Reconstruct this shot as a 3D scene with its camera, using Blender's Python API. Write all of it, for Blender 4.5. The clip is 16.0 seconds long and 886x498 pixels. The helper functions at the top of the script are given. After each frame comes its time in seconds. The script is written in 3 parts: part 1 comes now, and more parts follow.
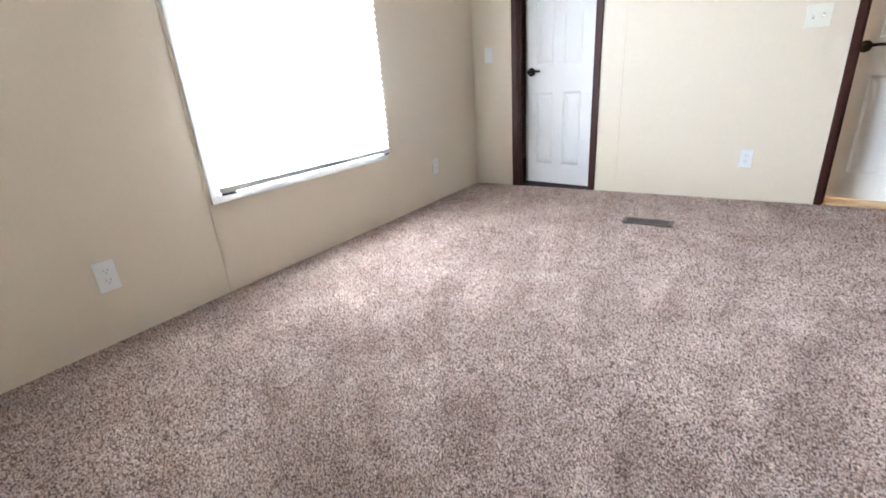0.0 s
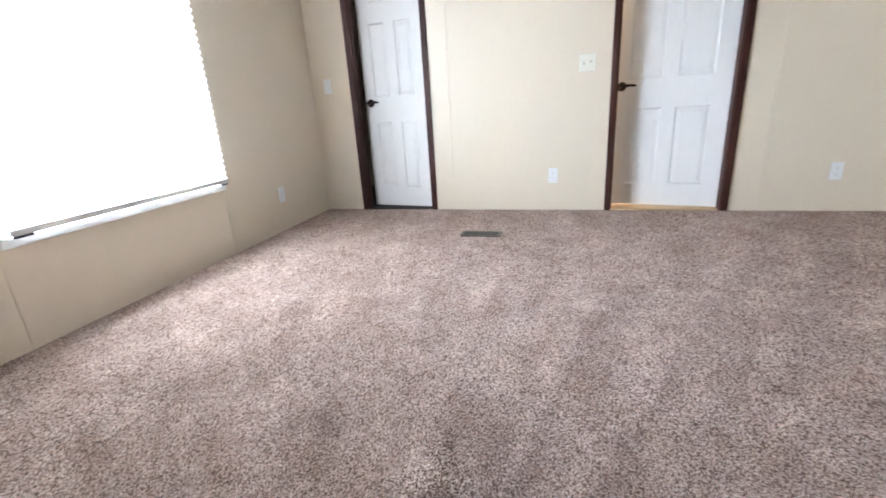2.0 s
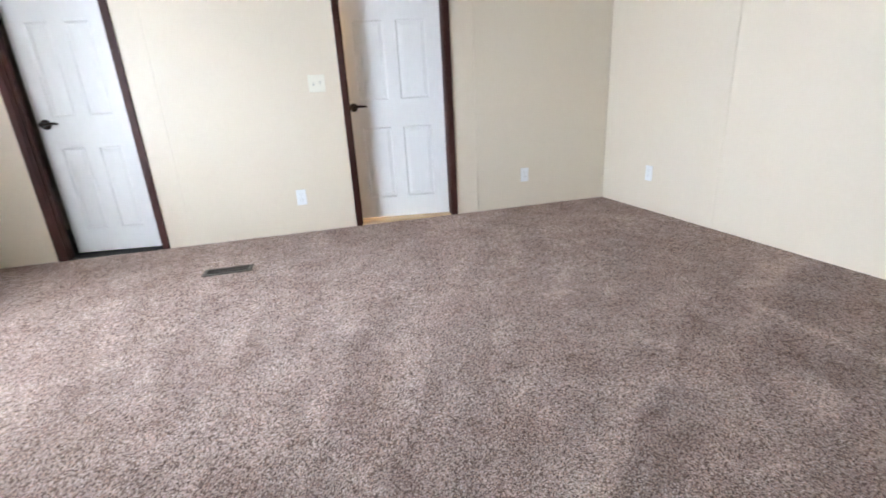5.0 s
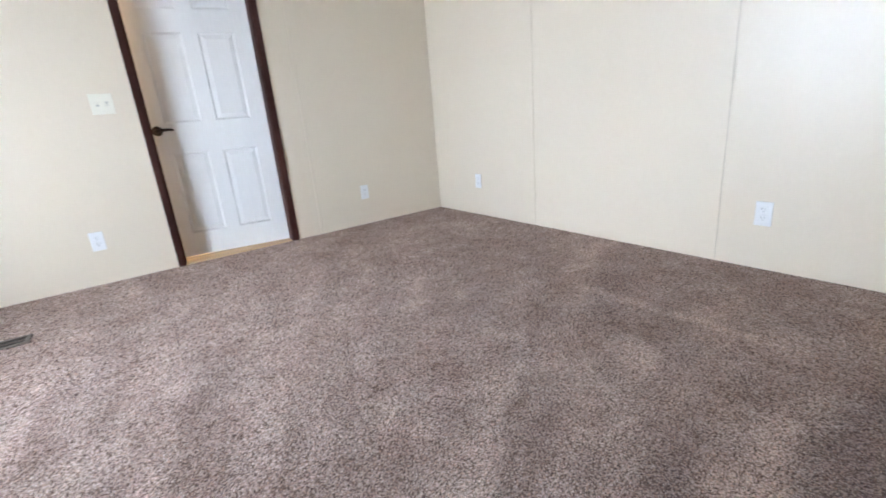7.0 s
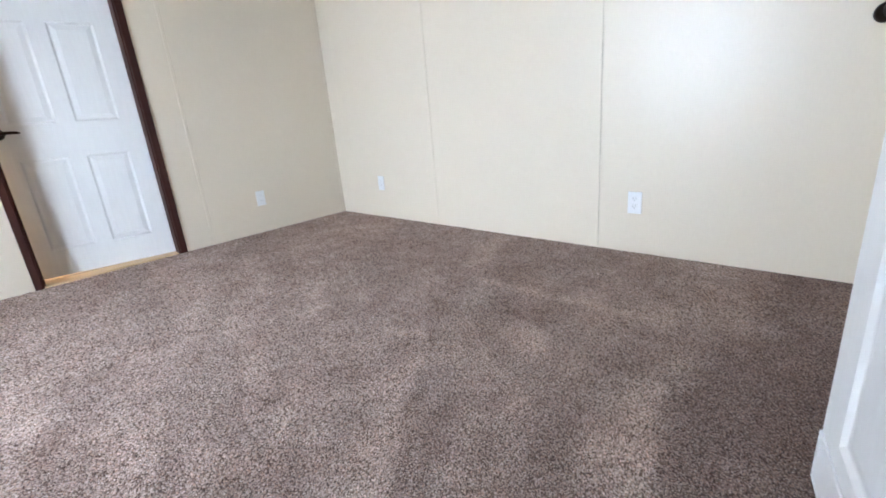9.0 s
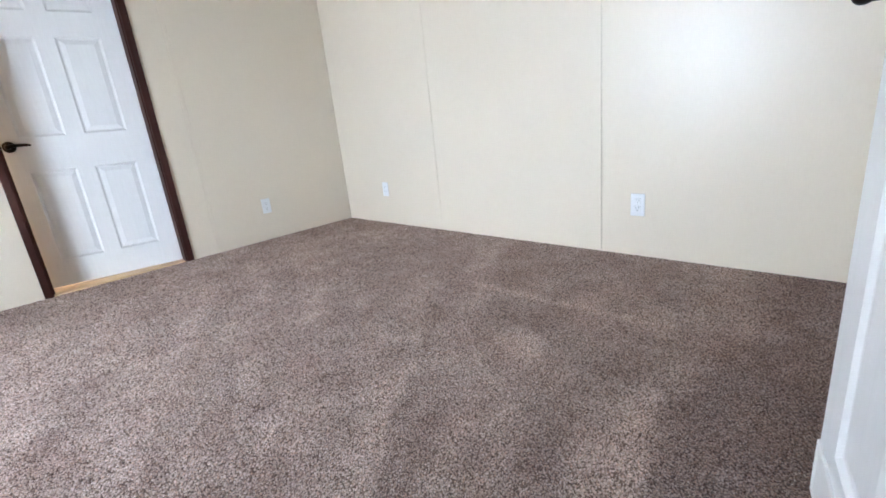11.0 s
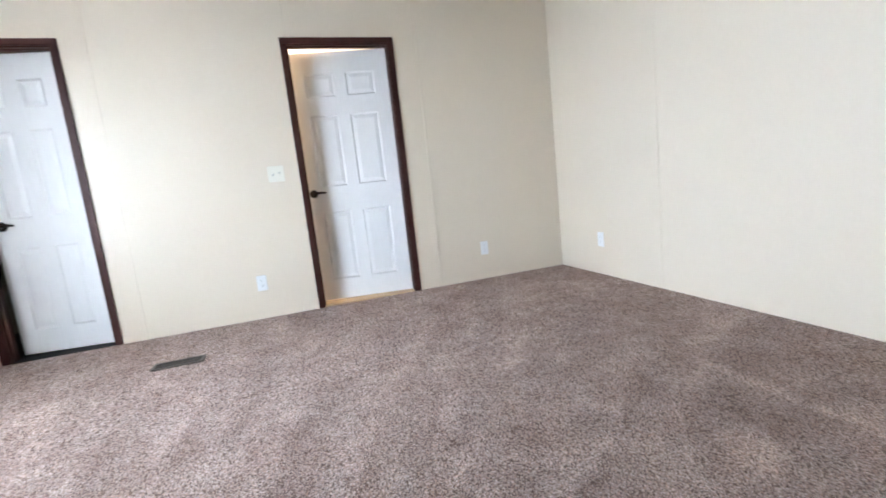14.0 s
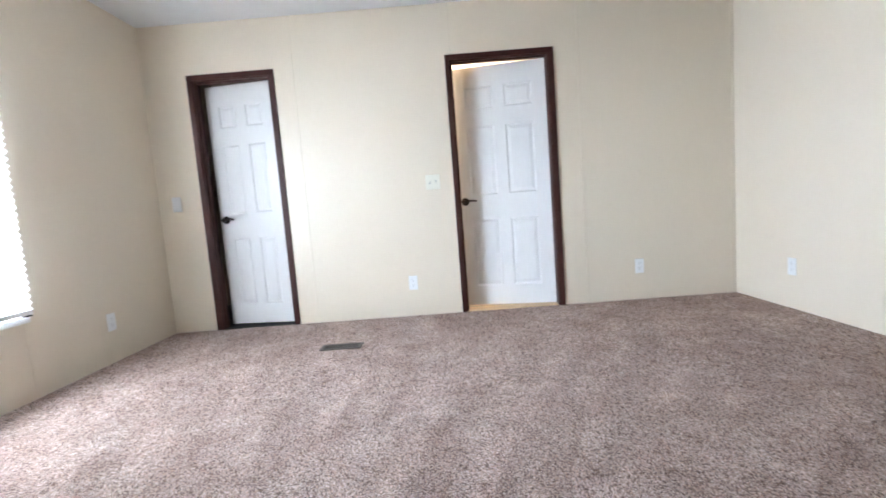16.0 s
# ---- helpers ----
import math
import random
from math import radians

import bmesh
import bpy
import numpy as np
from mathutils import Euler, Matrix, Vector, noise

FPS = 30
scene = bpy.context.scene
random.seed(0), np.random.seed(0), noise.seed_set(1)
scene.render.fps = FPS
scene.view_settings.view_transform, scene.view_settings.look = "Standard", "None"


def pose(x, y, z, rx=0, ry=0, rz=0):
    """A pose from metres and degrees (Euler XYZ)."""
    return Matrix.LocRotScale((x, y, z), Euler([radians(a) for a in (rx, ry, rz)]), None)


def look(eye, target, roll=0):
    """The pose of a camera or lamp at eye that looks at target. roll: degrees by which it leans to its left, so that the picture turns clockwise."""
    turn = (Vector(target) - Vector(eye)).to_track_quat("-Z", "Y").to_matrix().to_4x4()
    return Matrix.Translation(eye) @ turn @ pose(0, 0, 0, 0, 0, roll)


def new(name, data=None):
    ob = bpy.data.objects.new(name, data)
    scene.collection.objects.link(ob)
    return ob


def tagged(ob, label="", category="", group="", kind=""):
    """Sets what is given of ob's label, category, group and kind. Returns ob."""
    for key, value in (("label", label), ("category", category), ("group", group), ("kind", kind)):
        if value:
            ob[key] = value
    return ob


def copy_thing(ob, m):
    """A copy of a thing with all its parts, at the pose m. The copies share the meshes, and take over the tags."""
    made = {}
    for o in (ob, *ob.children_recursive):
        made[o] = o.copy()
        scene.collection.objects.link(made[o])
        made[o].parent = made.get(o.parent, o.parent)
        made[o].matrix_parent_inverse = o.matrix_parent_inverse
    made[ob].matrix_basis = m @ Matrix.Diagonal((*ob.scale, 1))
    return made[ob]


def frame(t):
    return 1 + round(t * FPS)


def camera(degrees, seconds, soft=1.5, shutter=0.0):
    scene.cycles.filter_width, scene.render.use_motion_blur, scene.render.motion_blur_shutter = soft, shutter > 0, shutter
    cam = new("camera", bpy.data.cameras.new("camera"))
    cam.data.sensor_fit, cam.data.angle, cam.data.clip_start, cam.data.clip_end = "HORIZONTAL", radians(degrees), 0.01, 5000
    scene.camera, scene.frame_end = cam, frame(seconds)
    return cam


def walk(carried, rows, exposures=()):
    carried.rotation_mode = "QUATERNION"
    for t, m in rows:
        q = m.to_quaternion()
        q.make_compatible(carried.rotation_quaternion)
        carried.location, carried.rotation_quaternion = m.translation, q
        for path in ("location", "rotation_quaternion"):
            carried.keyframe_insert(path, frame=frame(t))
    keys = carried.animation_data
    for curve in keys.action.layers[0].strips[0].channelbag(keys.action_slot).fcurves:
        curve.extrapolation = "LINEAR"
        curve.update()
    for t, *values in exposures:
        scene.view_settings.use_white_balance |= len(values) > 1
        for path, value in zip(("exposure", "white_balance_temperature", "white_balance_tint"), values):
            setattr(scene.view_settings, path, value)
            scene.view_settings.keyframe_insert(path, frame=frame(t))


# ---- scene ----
cam = camera(90.4, 16.0, soft=1.6, shutter=0.5)
PATH = [
    (0, (0.079, 0.431, 0.862), (-0.974, 1.979, 0.16), -4.1),
    (0.5, (0.089, 0.426, 0.844), (-0.887, 1.983, 0.056), -3.3),
    (1, (0.146, 0.412, 0.85), (-0.668, 2.069, 0.081), -3.3),
    (1.5, (0.215, 0.382, 0.855), (-0.456, 2.135, 0.165), -3.6),
    (2, (0.244, 0.363, 0.86), (-0.288, 2.187, 0.233), -3.6),
    (2.5, (0.265, 0.38, 0.866), (-0.096, 2.242, 0.231), -3.3),
    (3, (0.263, 0.393, 0.865), (0.082, 2.276, 0.215), -3.2),
    (3.5, (0.273, 0.414, 0.888), (0.27, 2.305, 0.237), -2.7),
    (4, (0.306, 0.424, 0.887), (0.449, 2.314, 0.25), -3.0),
    (4.2, (0.321, 0.425, 0.888), (0.521, 2.31, 0.251), -3.2),
    (6.3, (0.315, 0.482, 0.87), (1.198, 2.18, 0.286), -4.3),
    (6.5, (0.32, 0.489, 0.868), (1.242, 2.164, 0.283), -4.8),
    (7, (0.346, 0.487, 0.856), (1.446, 2.051, 0.27), -4.9),
    (7.5, (0.383, 0.464, 0.837), (1.562, 1.983, 0.287), -5.2),
    (8, (0.405, 0.448, 0.832), (1.672, 1.894, 0.281), -5.4),
    (8.5, (0.412, 0.433, 0.825), (1.743, 1.82, 0.273), -5.0),
    (9, (0.409, 0.434, 0.816), (1.792, 1.751, 0.223), -4.9),
    (9.2, (0.416, 0.434, 0.819), (1.812, 1.733, 0.214), -5.0),
    (11.3, (0.483, 0.385, 0.794), (1.81, 1.785, 0.266), -6.2),
    (11.5, (0.49, 0.382, 0.796), (1.793, 1.816, 0.302), -6.2),
    (12, (0.497, 0.366, 0.821), (1.688, 1.913, 0.386), -6.4),
    (12.5, (0.486, 0.366, 0.837), (1.569, 2.008, 0.479), -6.6),
    (13, (0.486, 0.36, 0.833), (1.417, 2.099, 0.506), -6.3),
    (13.5, (0.464, 0.362, 0.858), (1.244, 2.178, 0.55), -6.4),
    (14, (0.481, 0.349, 0.866), (1.077, 2.236, 0.577), -6.2),
    (14.5, (0.477, 0.353, 0.877), (0.899, 2.291, 0.625), -5.8),
    (15, (0.492, 0.351, 0.872), (0.756, 2.32, 0.639), -5.5),
    (15.5, (0.481, 0.355, 0.872), (0.616, 2.338, 0.646), -4.7),
    (16, (0.448, 0.352, 0.874), (0.424, 2.343, 0.683), -4.4),
]
walk(cam, [(t, look(eye, target, roll)) for t, eye, target, roll in PATH],
     exposures=[(0, -0.05, 6480, 13), (1, -0.06, 6480, 13), (3.5, -0.02, 6480, 13), (6.5, -0.08, 6330, 13), (9, -0.05, 6180, 12), (13, -0.04, 6220, 12), (16, 0.02, 6220, 12)])

# ---- world and lights ----
world = bpy.data.worlds.new("sky")
scene.world = world
world.use_nodes = True
wn = world.node_tree.nodes
sky = wn.new("ShaderNodeTexSky")
sky.sky_type, sky.sun_disc = "NISHITA", False
sky.sun_elevation, sky.sun_rotation = radians(40), radians(200)
world.node_tree.links.new(sky.outputs[0], wn["Background"].inputs[0])
wn["Background"].inputs[1].default_value = 0.15


def area_lamp(name, eye, target, wide, high, watts, colour, spread=180):
    data = bpy.data.lights.new(name, "AREA")
    data.shape, data.size, data.size_y, data.energy, data.color = "RECTANGLE", wide, high, watts, colour
    data.spread = radians(spread)
    ob = new(name, data)
    ob.matrix_world = look(eye, target)
    return ob


XL, XR, YB, YD, CEIL = -1.845, 2.767, 0.24, 3.904, 2.432   # room: left, right, back, door wall, ceiling
WY0, WY1, WZ0, WZ1 = 1.483, 2.652, 0.445, 1.98             # window opening
# daylight of the open sky in the window's opening, going downwards, and the same sky behind the shade
WINDOW = (XL + 0.085, 2.070, 1.20)
for name, yaw, watts in (("daylight_ahead", 0, 43), ("daylight_north", 42, 17), ("daylight_south", -45, 4)):
    way = Vector((math.cos(radians(yaw)), math.sin(radians(yaw)), -0.29))
    area_lamp(name, WINDOW, Vector(WINDOW) + way, 1.10 * math.cos(radians(yaw)) + 0.1, 1.40, watts, (0.752, 0.902, 1.085), 78)
area_lamp("sky_behind_shade", (XL - 0.30, 2.075, 1.25), (XL + 2.0, 2.075, 1.25), 1.5, 1.8, 400, (0.83, 0.935, 1.05))
bulb = new("hall_bulb", bpy.data.lights.new("hall_bulb", "POINT"))
bulb.data.energy, bulb.data.color, bulb.data.shadow_soft_size = 130, (1.0, 0.80, 0.58), 0.06
bulb.location = (0.75, 5.0, 2.2)


# ---- materials ----
def material(name, colour, rough=0.5, metal=0.0, spec=0.5):
    m = bpy.data.materials.new(name)
    m.use_nodes = True
    b = m.node_tree.nodes["Principled BSDF"]
    b.inputs["Base Color"].default_value = (*colour, 1)
    b.inputs["Roughness"].default_value, b.inputs["Metallic"].default_value = rough, metal
    b.inputs["Specular IOR Level"].default_value = spec
    return m


def node(m, kind, **props):
    n = m.node_tree.nodes.new(kind)
    for key, value in props.items():
        if key == "inputs":
            for k, v in value.items():
                n.inputs[k].default_value = v
    return n


def join(m, a, b):
    m.node_tree.links.new(a, b)


def coords(m, scale=(1, 1, 1)):
    tex = node(m, "ShaderNodeTexCoord")
    mp = node(m, "ShaderNodeMapping", inputs={"Scale": scale})
    join(m, tex.outputs["Object"], mp.inputs["Vector"])
    return mp.outputs["Vector"]


def ramp(m, fac, stops):
    r = node(m, "ShaderNodeValToRGB")
    els = r.color_ramp.elements
    while len(els) < len(stops):
        els.new(0.5)
    for e, (p, c) in zip(els, stops):
        e.position, e.color = p, (*c, 1)
    join(m, fac, r.inputs["Fac"])
    return r.outputs["Color"]


def noise_tex(m, vec, scale, detail=3.0, rough=0.55):
    n = node(m, "ShaderNodeTexNoise", inputs={"Scale": scale, "Detail": detail, "Roughness": rough})
    join(m, vec, n.inputs["Vector"])
    return n.outputs["Fac"]


def bump(m, height, strength, distance):
    b = node(m, "ShaderNodeBump", inputs={"Strength": strength, "Distance": distance})
    join(m, height, b.inputs["Height"])
    join(m, b.outputs["Normal"], m.node_tree.nodes["Principled BSDF"].inputs["Normal"])


def mottled(name, dark, light, rough, big, fine, relief=0.1, depth=0.001, stretch=(1, 1, 1), spec=0.5, metal=0.0, rough_swing=0.08):
    """A surface whose colour wanders at a large and a fine scale, with slight relief and uneven gloss."""
    m = material(name, light, rough, metal, spec)
    bsdf = m.node_tree.nodes["Principled BSDF"]
    vec = coords(m, stretch)
    a, b = noise_tex(m, vec, big, 4), noise_tex(m, vec, fine, 3)
    mix = node(m, "ShaderNodeMix")
    mix.inputs["Factor"].default_value = 0.5
    join(m, a, mix.inputs[2]); join(m, b, mix.inputs[3])
    join(m, ramp(m, mix.outputs[0], [(0.3, dark), (0.7, light)]), bsdf.inputs["Base Color"])
    mr = node(m, "ShaderNodeMapRange", inputs={"To Min": rough - rough_swing, "To Max": rough + rough_swing})
    join(m, a, mr.inputs["Value"]); join(m, mr.outputs[0], bsdf.inputs["Roughness"])
    bump(m, b, relief, depth)
    return m


M_WALL = mottled("cream_vinyl", (0.720, 0.631, 0.505), (0.756, 0.665, 0.537), 0.36, 1.3, 160, 0.05, 0.0006, (1, 1, 0.25), 0.62, 0.0, 0.010)
M_SEAM = mottled("cream_seam", (0.36, 0.31, 0.23), (0.44, 0.38, 0.28), 0.5, 2, 90)
M_CEIL = mottled("ceiling_white", (0.76, 0.76, 0.76), (0.82, 0.82, 0.82), 0.85, 3, 120, 0.5, 0.003)
M_DOOR = mottled("door_white", (0.79, 0.787, 0.775), (0.85, 0.847, 0.835), 0.42, 2, 70, 0.10, 0.0008, (1, 1, 0.12))
M_TRIM = mottled("dark_walnut", (0.030, 0.0075, 0.0055), (0.068, 0.018, 0.012), 0.50, 6, 60, 0.15, 0.0006, (1, 1, 0.06), 0.28)
M_PLATE = mottled("white_plastic", (0.80, 0.80, 0.80), (0.85, 0.85, 0.85), 0.35, 8, 150, 0.03, 0.0003)
M_CREAM = mottled("cream_plastic", (0.78, 0.75, 0.64), (0.83, 0.80, 0.70), 0.35, 8, 150, 0.03, 0.0003)
M_SLOT = material("dark_slot", (0.012, 0.012, 0.012), 0.6)
M_GREY = material("grey_slot", (0.40, 0.40, 0.39), 0.6)
M_BRONZE = mottled("oil_bronze", (0.012, 0.008, 0.006), (0.035, 0.022, 0.016), 0.34, 20, 120, 0.05, 0.0003, metal=0.8)
M_VENT = mottled("brown_metal", (0.060, 0.044, 0.034), (0.100, 0.075, 0.060), 0.45, 15, 120, 0.05, 0.0004)
# darker copy of the register's brown metal, shade of its interior in the colour
M_LOUVRE = mottled("louvre_metal_shaded", (0.014, 0.010, 0.008), (0.028, 0.021, 0.016), 0.5, 15, 120, 0.05, 0.0004)
# near black in place of shade: closet floor, gap under its door, register duct
M_UNLIT = material("unlit_black", (0.012, 0.011, 0.010), 0.7)
M_PINE = mottled("pine_board", (0.50, 0.34, 0.18), (0.66, 0.47, 0.27), 0.5, 5, 45, 0.15, 0.0006, (0.08, 1, 1))
M_FRAME = mottled("window_vinyl", (0.78, 0.78, 0.77), (0.84, 0.84, 0.83), 0.4, 5, 110, 0.04, 0.0004)
M_VINYLFLOOR = mottled("vinyl_floor", (0.28, 0.20, 0.13), (0.42, 0.31, 0.20), 0.4, 3, 40, 0.1, 0.0005, (0.15, 1, 1))
# closet walls darkened in colour, as no light reaches them
M_UNLIT_WALL = mottled("closet_wall_unlit", (0.20, 0.17, 0.12), (0.25, 0.21, 0.15), 0.6, 2, 60)

# pleated paper: half of the light goes through
M_SHADE = bpy.data.materials.new("shade_paper")
M_SHADE.use_nodes = True
sn = M_SHADE.node_tree.nodes
sn.remove(sn["Principled BSDF"])
sd, st, smix = sn.new("ShaderNodeBsdfDiffuse"), sn.new("ShaderNodeBsdfTranslucent"), sn.new("ShaderNodeMixShader")
sd.inputs["Color"].default_value = st.inputs["Color"].default_value = (0.88, 0.88, 0.87, 1)
smix.inputs[0].default_value = 0.55
join(M_SHADE, sd.outputs[0], smix.inputs[1]); join(M_SHADE, st.outputs[0], smix.inputs[2])
join(M_SHADE, smix.outputs[0], sn["Material Output"].inputs[0])

M_GLASS = material("window_glass", (1, 1, 1), 0.02)
M_GLASS.node_tree.nodes["Principled BSDF"].inputs["Transmission Weight"].default_value = 1.0
M_GLASS.node_tree.nodes["Principled BSDF"].inputs["IOR"].default_value = 1.1

# backing under the pile: woven, dark between the tufts
M_BACKING = mottled("carpet_backing", (0.11, 0.085, 0.076), (0.18, 0.140, 0.125), 0.95, 14, 130, 0.6, 0.006, spec=0.1)

# yarn: each tuft takes its own shade of taupe, rose, sand or charcoal
M_YARN = material("carpet_yarn", (0.3, 0.2, 0.2), 0.9, 0.0, 0.12)
yb = M_YARN.node_tree.nodes["Principled BSDF"]
geo = node(M_YARN, "ShaderNodeNewGeometry")
yarn = ramp(M_YARN, geo.outputs["Random Per Island"], [
    (0.0, (0.110, 0.073, 0.062)), (0.16, (0.225, 0.159, 0.136)), (0.34, (0.405, 0.314, 0.280)), (0.58, (0.515, 0.420, 0.378)),
    (0.79, (0.600, 0.508, 0.464)), (0.89, (0.515, 0.356, 0.287)), (1.0, (0.72, 0.638, 0.595))])
patch = noise_tex(M_YARN, coords(M_YARN), 4.0, 5)
mul = node(M_YARN, "ShaderNodeMix")
mul.data_type, mul.blend_type = "RGBA", "MULTIPLY"
mul.inputs["Factor"].default_value = 1.0
join(M_YARN, yarn, mul.inputs[6])
join(M_YARN, ramp(M_YARN, patch, [(0.36, (0.90, 0.86, 0.85)), (0.64, (1.05, 1.05, 1.05))]), mul.inputs[7])
# flecks: several tufts of one shade together
fleck = node(M_YARN, "ShaderNodeMix")
fleck.data_type, fleck.blend_type = "RGBA", "MULTIPLY"
fleck.inputs["Factor"].default_value = 1.0
join(M_YARN, mul.outputs[2], fleck.inputs[6])
join(M_YARN, ramp(M_YARN, noise_tex(M_YARN, coords(M_YARN), 150, 2), [(0.36, (0.74, 0.70, 0.68)), (0.50, (1.0, 0.99, 0.98)), (0.64, (1.17, 1.17, 1.17))]), fleck.inputs[7])
# brushed pile: how it catches light is painted into the colour, paler combed flat, deeper combed up
nap_shade = node(M_YARN, "ShaderNodeAttribute")
nap_shade.attribute_name = "nap_shade"
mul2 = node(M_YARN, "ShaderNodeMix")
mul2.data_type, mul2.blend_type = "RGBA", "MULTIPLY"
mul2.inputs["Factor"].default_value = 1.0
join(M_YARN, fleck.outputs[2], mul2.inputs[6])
join(M_YARN, ramp(M_YARN, nap_shade.outputs["Fac"], [(0.0, (0.72, 0.67, 0.65)), (0.5, (1.0, 0.985, 0.97)), (1.0, (1.32, 1.32, 1.305))]), mul2.inputs[7])
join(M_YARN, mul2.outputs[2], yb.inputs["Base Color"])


# ---- mesh helpers ----
def finish(name, bm, mat, parent=None, label="", smooth=False):
    mesh = bpy.data.meshes.new(name)
    bmesh.ops.recalc_face_normals(bm, faces=bm.faces)
    bm.to_mesh(mesh)
    bm.free()
    mesh.materials.append(mat)
    if smooth:
        mesh.shade_smooth()
    ob = new(name, mesh)
    ob.parent = parent
    if label:
        tagged(ob, label)
    return ob


part = finish


def add_box(bm, lo, hi, bevel=0.0, segs=1):
    vs = bmesh.ops.create_cube(bm, size=1.0)["verts"]
    for v in vs:
        v.co = Vector([lo[i] + (v.co[i] + 0.5) * (hi[i] - lo[i]) for i in range(3)])
    if bevel:
        edges = list({e for v in vs for e in v.link_edges})
        bmesh.ops.bevel(bm, geom=edges, offset=bevel, segments=segs, affect="EDGES", profile=0.5)


def box(lo, hi, bevel=0.0, segs=1):
    bm = bmesh.new()
    add_box(bm, lo, hi, bevel, segs)
    return bm


def boxes(items, bevel=0.0):
    bm = bmesh.new()
    for lo, hi in items:
        add_box(bm, lo, hi, bevel)
    return bm


def add_rod(bm, a, b, r0, r1, n=20):
    a, b = Vector(a), Vector(b)
    m = Matrix.Translation((a + b) / 2) @ (b - a).to_track_quat("Z", "Y").to_matrix().to_4x4()
    return bmesh.ops.create_cone(bm, cap_ends=True, segments=n, radius1=r0, radius2=r1, depth=(b - a).length, matrix=m)


def empty(name, m, label, category, group="", kind=""):
    ob = new(name)
    ob.empty_display_size = 0.1
    ob.matrix_world = m
    return tagged(ob, label, category, group, kind)


# ---- shell ----
T = 0.09     # wall thickness
P = 0.004    # panel thickness
D1 = (-1.462, -0.848, 2.005)   # closet door opening: left, right, top
D2 = (0.561, 1.334, 2.005)     # hall door opening
E1 = (-0.10, 0.705, 2.005)      # the doorway in which the walk begins


def structure(name, bm, mat, label):
    return tagged(finish(name, bm, mat), label, "wall" if "wall" in name else name.split("_")[0], kind="structure")


Y0, Y1 = YD + P, YD + P + T
wall_n = structure("wall_north", boxes([
    ((XL - 0.2, Y0, 0), (D1[0], Y1, CEIL)), ((D1[0], Y0, D1[2]), (D1[1], Y1, CEIL)), ((D1[1], Y0, 0), (D2[0], Y1, CEIL)),
    ((D2[0], Y0, D2[2]), (D2[1], Y1, CEIL)), ((D2[1], Y0, 0), (XR + 0.2, Y1, CEIL))]), M_SEAM, "cream vinyl panelled wall with two doorways")
wall_e = structure("wall_east", box((XR + P, YB - 1.6, 0), (XR + P + T, Y0, CEIL)), M_SEAM, "cream vinyl panelled wall with fine vertical seams")
wall_w = structure("wall_west", boxes([
    ((XL - P - T, YB - 1.6, 0), (XL - P, WY0, CEIL)), ((XL - P - T, WY1, 0), (XL - P, Y0, CEIL)),
    ((XL - P - T, WY0, 0), (XL - P, WY1, WZ0)), ((XL - P - T, WY0, WZ1), (XL - P, WY1, CEIL))]), M_SEAM, "cream vinyl panelled wall with a window")
wall_s = structure("wall_south", boxes([
    ((XL - P, YB - T, 0), (E1[0], YB, CEIL)), ((E1[0], YB - T, E1[2]), (E1[1], YB, CEIL)), ((E1[1], YB - T, 0), (XR + P, YB, CEIL))]),
    M_WALL, "cream wall with the open entrance doorway")
structure("ceiling", box((XL - 0.2, YB - 1.7, CEIL), (XR + 0.2, 6.4, CEIL + 0.08)), M_CEIL, "flat white textured ceiling")
# entrance hall behind the camera
structure("wall_hall_south", box((XL - P, YB - 1.7, 0), (XR + P, YB - 1.6, CEIL)), M_WALL, "plain cream hall wall")
# closet and passage behind the two doors; the closet's darkness is put into its colours
structure("wall_closet_west", box((XL - 0.2, Y1, 0), (XL - 0.1, 5.3, CEIL)), M_UNLIT_WALL, "plain closet wall coloured dark for lack of light")
structure("wall_closet_north", box((XL - 0.1, 5.2, 0), (-0.45, 5.3, CEIL)), M_UNLIT_WALL, "plain closet wall coloured dark for lack of light")
structure("wall_partition", box((-0.45, Y1, 0), (-0.35, 6.3, CEIL)), M_WALL, "plain partition wall between closet and passage")
structure("wall_passage_north", box((-0.35, 6.2, 0), (XR + 0.1, 6.3, CEIL)), M_WALL, "plain cream passage wall")
structure("wall_passage_east", box((XR, Y1, 0), (XR + 0.1, 6.2, CEIL)), M_WALL, "plain cream passage wall")

floor = structure("floor", box((XL - P, YB - 1.6, -0.05), (XR + P, Y0, -0.006)), M_BACKING, "carpet backing laid wall to wall")
structure("floor_closet", box((XL - 0.2, Y1 - 0.001, -0.05), (-0.45, 5.3, -0.012)), M_UNLIT, "closet floor coloured near black for lack of light")
structure("floor_passage", box((-0.35, Y1, -0.05), (XR + 0.1, 6.3, -0.004)), M_VINYLFLOOR, "wood-look vinyl passage floor")


def panels(wall, axis, at, sheets, inward, g=0.0016):
    """Vinyl sheets on a wall, each a list of rectangles (from, to, bottom, top) along it that leave out the openings."""
    for rects in sheets:
        lo, hi = min(q[0] for q in rects), max(q[1] for q in rects)
        bm = bmesh.new()
        for a, b, z0, z1 in rects:
            a, b = a + (g if a == lo else 0), b - (g if b == hi else 0)
            if axis == "y":
                add_box(bm, (a, at, z0), (b, at + P, z1))
            else:
                x0, x1 = (at, at + P) if inward < 0 else (at - P, at)
                add_box(bm, (x0, a, z0), (x1, b, z1))
        part("wall_panel", bm, M_WALL, wall)


